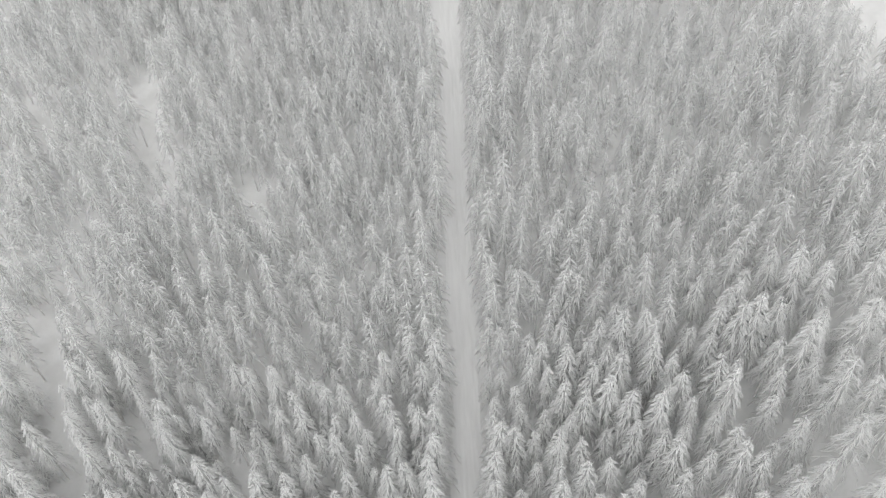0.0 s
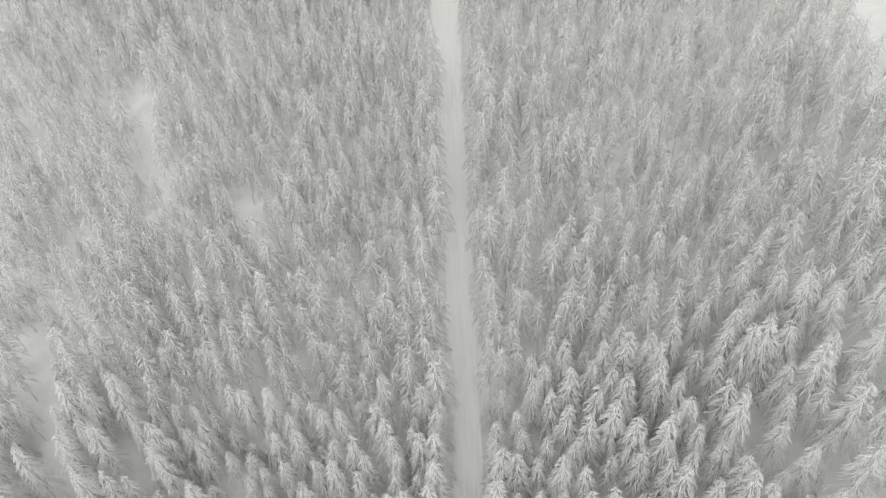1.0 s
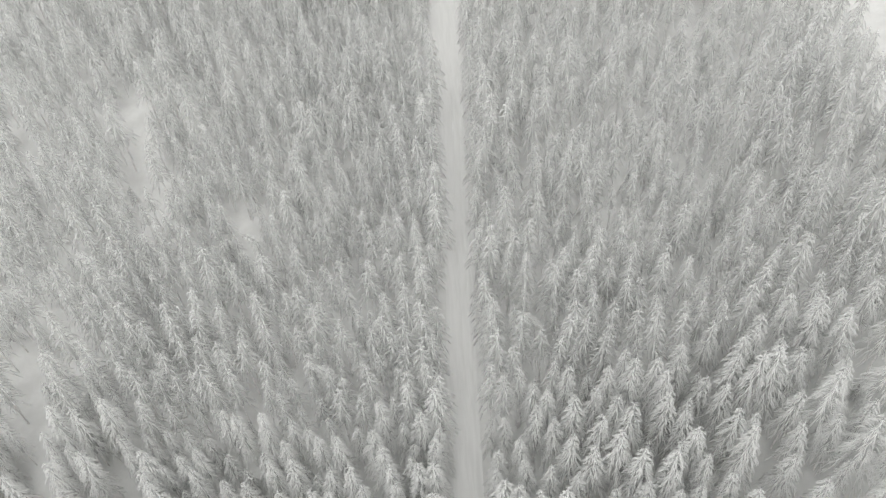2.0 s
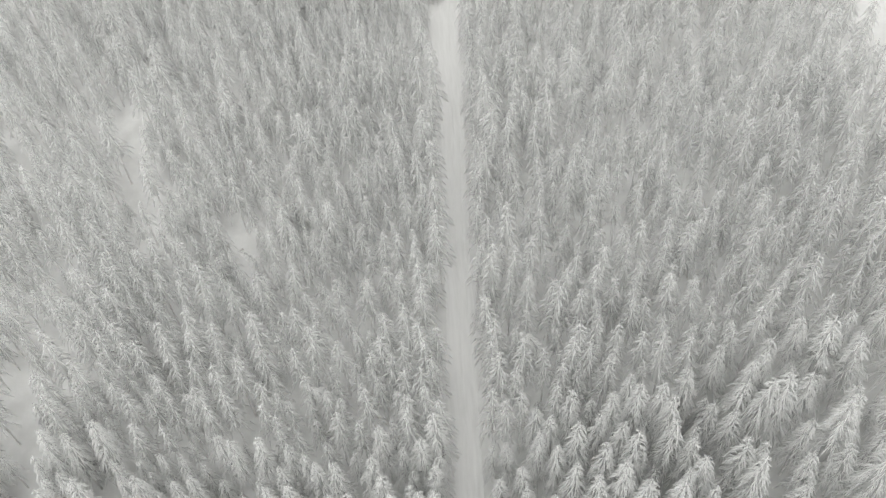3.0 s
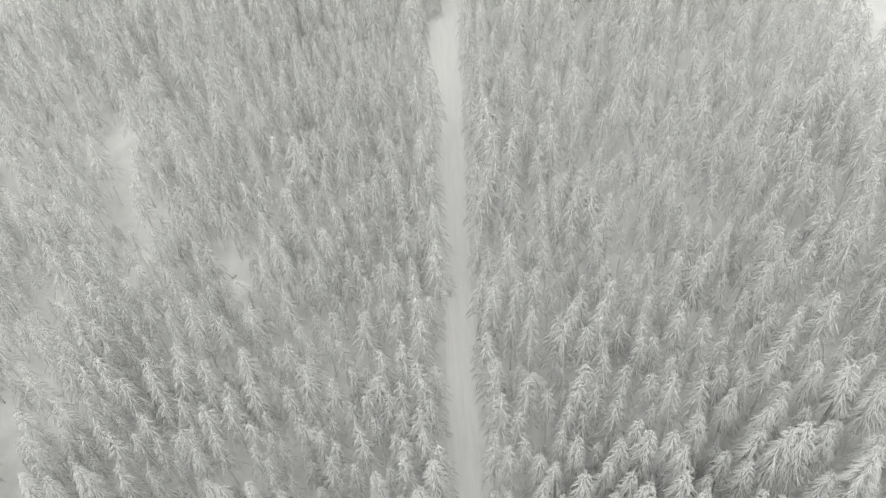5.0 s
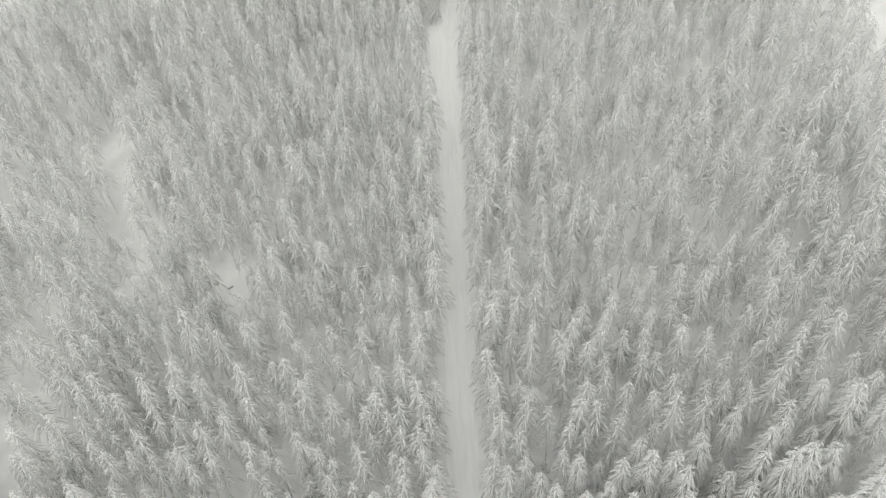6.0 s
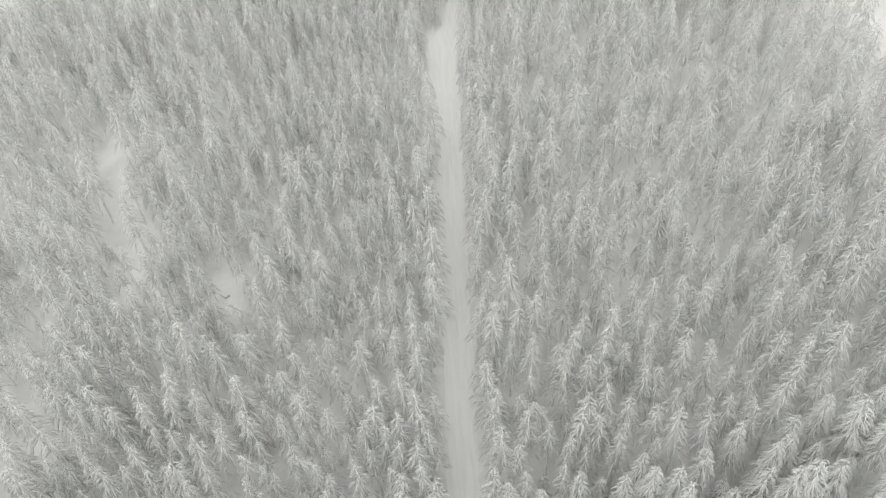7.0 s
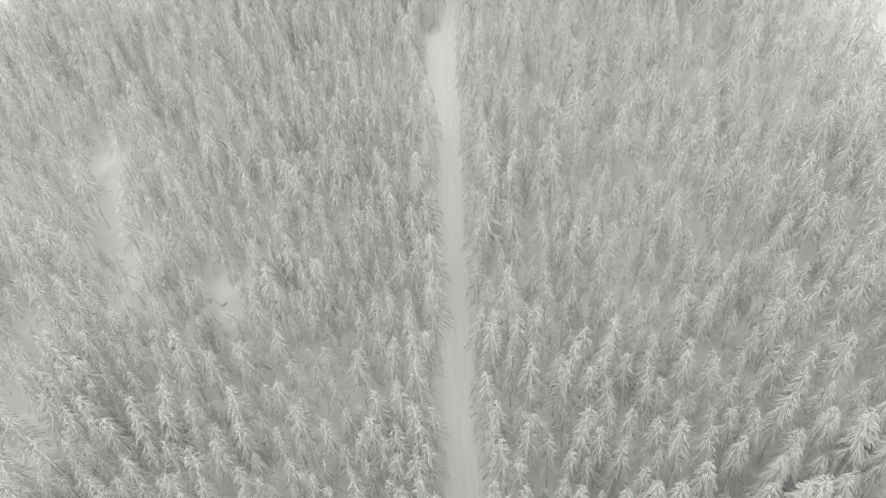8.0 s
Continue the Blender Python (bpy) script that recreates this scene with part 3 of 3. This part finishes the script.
def from_glade(x, y, x0, y0, x1, y1):
    """How far a place is from the middle line of an opening."""
    u, v = x1 - x0, y1 - y0
    k = min(1.0, max(0.0, ((x - x0) * u + (y - y0) * v) / (u * u + v * v)))
    return math.hypot(x - x0 - k * u, y - y0 - k * v)


def in_wood(x, y):
    """Whether a spruce may stand here."""
    m = road_middle(y)
    if -road_left(y) - 0.9 < x - m < road_right(y) + 1.0:
        return False
    if x > 88 - max(0.0, y - 190) * 0.3 or x < -80 - 0.29 * (y - 60) or x > 64 + 0.55 * (y - 50):
        return False
    if y < 34 - 0.14 * x or y > 228:
        return False
    return all(from_glade(x, y, *g[:4]) > g[4] for g in GLADES)


def beside(x, y):
    """Whether a spruce here stands in the first row along the road."""
    m = road_middle(y)
    return -road_left(y) - 3.6 < x - m < road_right(y) + 3.6


def plan_wood():
    """All spruces as (x, y, height, kind): the known ones, and between them a natural scatter."""
    rng = random.Random(7)
    stand, cells = [], {}

    def free(x, y, gap):
        i, j = int(x // 5), int(y // 5)
        return all(math.hypot(x - p, y - q) > gap for a in (-1, 0, 1) for b in (-1, 0, 1) for p, q in cells.get((i + a, j + b), ()))

    def put(x, y, h, kind):
        stand.append((x, y, h, kind))
        cells.setdefault((int(x // 5), int(y // 5)), []).append((x, y))

    for x, y, h, *rest in BENT:
        cells.setdefault((int(x // 5), int(y // 5)), []).append((x, y))
    for row in KNOWN:
        for x, y, h in row:
            if not free(x, y, 1.9):
                continue
            if row is STAND_ROAD:
                put(x, y, h, "broad")
                continue
            kind = "small" if h < 10.5 else ("broad" if x > 40 or h > 18.5 else ("full" if h > 15.5 or x > 5 else "slim"))
            if x > 49 and y < 74:
                kind, h = "grand", h + 1.0
            put(x, y, h, "edge" if beside(x, y) and kind != "small" else kind)
    # the rows along the road lean over its verges
    for y in np.arange(30, 229, 2.5):
        for hand in (-1, 1):
            yy = float(y) + rng.uniform(-0.7, 0.7)
            off = 4.2 + rng.uniform(-0.4, 0.5) if hand > 0 else (3.7 if 112 < yy < 152 else 2.7 if yy > 196 else 4.5) + rng.uniform(-0.3, 0.5)
            x = float(road_middle(yy)) + hand * off
            if in_wood(x, yy) and free(x, yy, 2.3):
                put(x, yy, rng.uniform(11.5, 17.0), "edge")
    for step in range(60000):
        x, y = rng.uniform(-150, 92), rng.uniform(22, 238)
        east = min(1.0, max(0.0, (x - 10) / 35))
        gap = 2.8 + 0.4 * east + 0.6 * math.sin(x * 0.31 + 2 * math.sin(y * 0.09)) * math.cos(y * 0.27)
        dense = -48 < x < 2 and y > 104
        if dense:
            gap -= 0.25
        elif x < -45:
            gap += -0.25 if y < 105 else 0.1
        elif x > 6 and y < 125:
            gap += (0.2 if x < 22 else 0.3) if y < 78 else (-0.05 if x < 22 else -0.3)
        if not in_wood(x, y) or not free(x, y, gap):
            continue
        if rng.random() < 0.22 - 0.12 * east:
            put(x, y, rng.uniform(6.5, 10.5), "small")
        else:
            kind = rng.choices(("slim", "full", "broad"), (0.8 - 0.7 * east, 0.8, 0.06 + 0.7 * east))[0]
            put(x, y, min(20, max(10.8, rng.gauss(12.8 if dense else 13.8 + 1.4 * east, 2.2))), "edge" if beside(x, y) else kind)
    return stand


def plant_wood():
    """Spruces one by one as far as they can be told apart, the rest of the wood behind them in one mesh."""
    stand = sorted(plan_wood(), key=lambda s: s[1] - 0.12 * abs(s[0]))
    rng = random.Random(3)
    makes, counts, far = {}, dict.fromkeys(NAMES.values(), 0), []

    def make(kind, h, r, low, seed, fine):
        cv, cf, cs, cr = crown(h, r, low, seed, fine)
        tv, tf, ts, tr = trunk(h, 7 if fine else 5)
        root = new(NAMES[kind])
        root.empty_display_size = 0.5
        a = mesh_object("trunk", tv, tf, [BARK])
        b = mesh_object("crown", cv, cf, [RIME, NEEDLES], cs, rime=cr)
        a.parent = b.parent = root
        tagged(a, "grey-brown bark")
        tagged(root, LABELS[kind], "tree", GROUPS[kind])
        return root

    for i, (x, y, h, kind) in enumerate(stand):
        if counts[NAMES[kind]] >= MOST[NAMES[kind]]:
            far.append((x, y, h, kind))
            continue
        counts[NAMES[kind]] += 1
        fine = i < 420
        form = rng.choice(KINDS[kind])
        key = (form[3], fine)
        q = h / form[0]
        m = Matrix.LocRotScale((x, y, float(ground_height(x, y))), Euler((rng.uniform(-0.025, 0.025), rng.uniform(-0.025, 0.025), rng.uniform(0, 6.28))), (q * rng.uniform(0.92, 1.15), q * rng.uniform(0.92, 1.15), q))
        if key in makes:
            ob = copy_thing(makes[key], Matrix())
        else:
            ob = makes[key] = make(kind, *form, fine)
        ob.matrix_basis = m
    shapes = {}
    for kind, rows in KINDS.items():
        for h, r, low, seed in rows:
            cv, cf, cs, cr = crown(h, r, low + 0.12, seed + 50, False)
            tv, tf, ts, tr = trunk(h, 5)
            shapes.setdefault(kind, []).append((h, np.concatenate([cv, tv]), np.concatenate([cf, tf + len(cv)]), np.concatenate([cs, ts + 2]), np.concatenate([cr, tr])))
    verts, faces, slots, rimes, count = [], [], [], [], 0
    for x, y, h, kind in far:
        full, v, f, s, cr = rng.choice(shapes[kind])
        q, t = h / full, rng.uniform(0, 6.28)
        w = q * rng.uniform(0.95, 1.2)
        c, d = math.cos(t) * w, math.sin(t) * w
        verts.append(v @ np.array([[c, d, 0], [-d, c, 0], [0, 0, q]]) + np.array([x, y, float(ground_height(x, y))]))
        faces.append(f + count)
        slots.append(s)
        rimes.append(cr)
        count += len(v)
    ob = mesh_object("spruce_forest", np.concatenate(verts), np.concatenate(faces), [RIME, NEEDLES, BARK], np.concatenate(slots), rime=np.concatenate(rimes))
    tagged(ob, "dense wood of rimed spruces on the slope", "forest", kind="stuff")


plant_wood()


# ---- single things in the wood ----
def bent_spruce(x, y, h, r, seed, turn, arch):
    """A spruce whose top hangs over under the rime."""
    root = new("bent_spruce")
    root.empty_display_size = 0.5
    cv, cf, cs, cr = crown(h, r, 0.3, seed, True, arch)
    tv, tf, ts, tr = trunk(h * 0.72)
    a, b = mesh_object("trunk", tv, tf, [BARK]), mesh_object("crown", cv, cf, [RIME, NEEDLES], cs, rime=cr)
    a.parent = b.parent = root
    tagged(a, "grey-brown bark")
    tagged(root, "slim spruce with its top bent over by heavy rime", "tree", "bent spruces")
    root.matrix_basis = pose(x, y, float(ground_height(x, y)), 0, 0, turn)


def dead_spruce(x, y, h, tilt, turn, seed):
    """A thin bare stem with a few broken stubs."""
    rng = np.random.default_rng(seed)
    root = new("dead_spruce")
    root.empty_display_size = 0.5
    stem, stubs = Shape(), Shape()
    twig(stem, [(0, 0, -0.5), (0.03, 0, 0.3), (0.06, 0.05, h * 0.5), (-0.03, 0.04, h * 0.85), (0, 0, h)], [0.17, 0.13, 0.10, 0.06, 0.03], 0, 6)
    for k in range(14):
        z, a, ln = h * rng.uniform(0.25, 0.95), rng.uniform(0, 6.28), rng.uniform(0.15, 0.5)
        p = np.array([0, 0.04, z])
        twig(stubs, [p, p + np.array([math.cos(a), math.sin(a), -0.2]) * ln * 0.6, p + np.array([math.cos(a), math.sin(a), -0.1]) * ln], [0.025, 0.02, 0.01])
    a = mesh_object("trunk", *stem.arrays()[:2], [BARK])
    b = tagged(mesh_object("branch_stubs", *stubs.arrays()[:2], [BARK]), kind="stuff")
    a.parent = b.parent = root
    tagged(root, "thin bare dead spruce stem standing in a clearing", "dead tree", "dead stems")
    root.matrix_basis = pose(x, y, float(ground_height(x, y)), tilt, 0, turn)


def fallen_log(x, y, ln, r, turn, seed):
    """A fallen stem half sunk in the snow, with snow along its back."""
    rng = np.random.default_rng(seed)
    root = new("fallen_log")
    root.empty_display_size = 0.5
    sides, rings = 10, 9

    def roll(lo, hi, swell):
        verts = []
        for k in range(rings):
            q = k / (rings - 1)
            for a in range(sides):
                t = lo + (hi - lo) * a / (sides - 1)
                rr = r * (1.05 - 0.25 * q) * swell * rng.uniform(0.95, 1.05)
                verts.append(((q - 0.5) * ln, rr * math.cos(t), rr * math.sin(t) + 0.05 * math.sin(5 * q)))
        return np.array(verts), grid_faces(sides, rings)
    bark = Shape()
    twig(bark, [(-0.5 * ln, 0, 0), (-0.48 * ln, 0, 0), (-0.2 * ln, 0, 0.03), (0.2 * ln, 0, 0.05), (0.48 * ln, 0, 0), (0.5 * ln, 0, 0)], [r * 0.8, r, r * 0.95, r * 0.9, r * 0.8, r * 0.2], 0, 10)
    v, f = roll(0.9, 2.2, 1.08)
    a, b = mesh_object("stem", *bark.arrays()[:2], [DARK_BARK]), mesh_object("snow_cap", v, f, [SNOW])
    a.parent = b.parent = root
    tagged(b, "strip of snow")
    tagged(root, "dark fallen log half buried in the snow", "log")
    root.matrix_basis = pose(x, y, float(ground_height(x, y)) + r * 0.75, 0, 0, turn)


for row in BENT:
    bent_spruce(*row)
for row in DEAD:
    dead_spruce(*row)
fallen_log(-44.6, 126.1, 2.2, 0.30, -14, 5)
fallen_log(-41.0, 124.6, 1.1, 0.24, 35, 6)
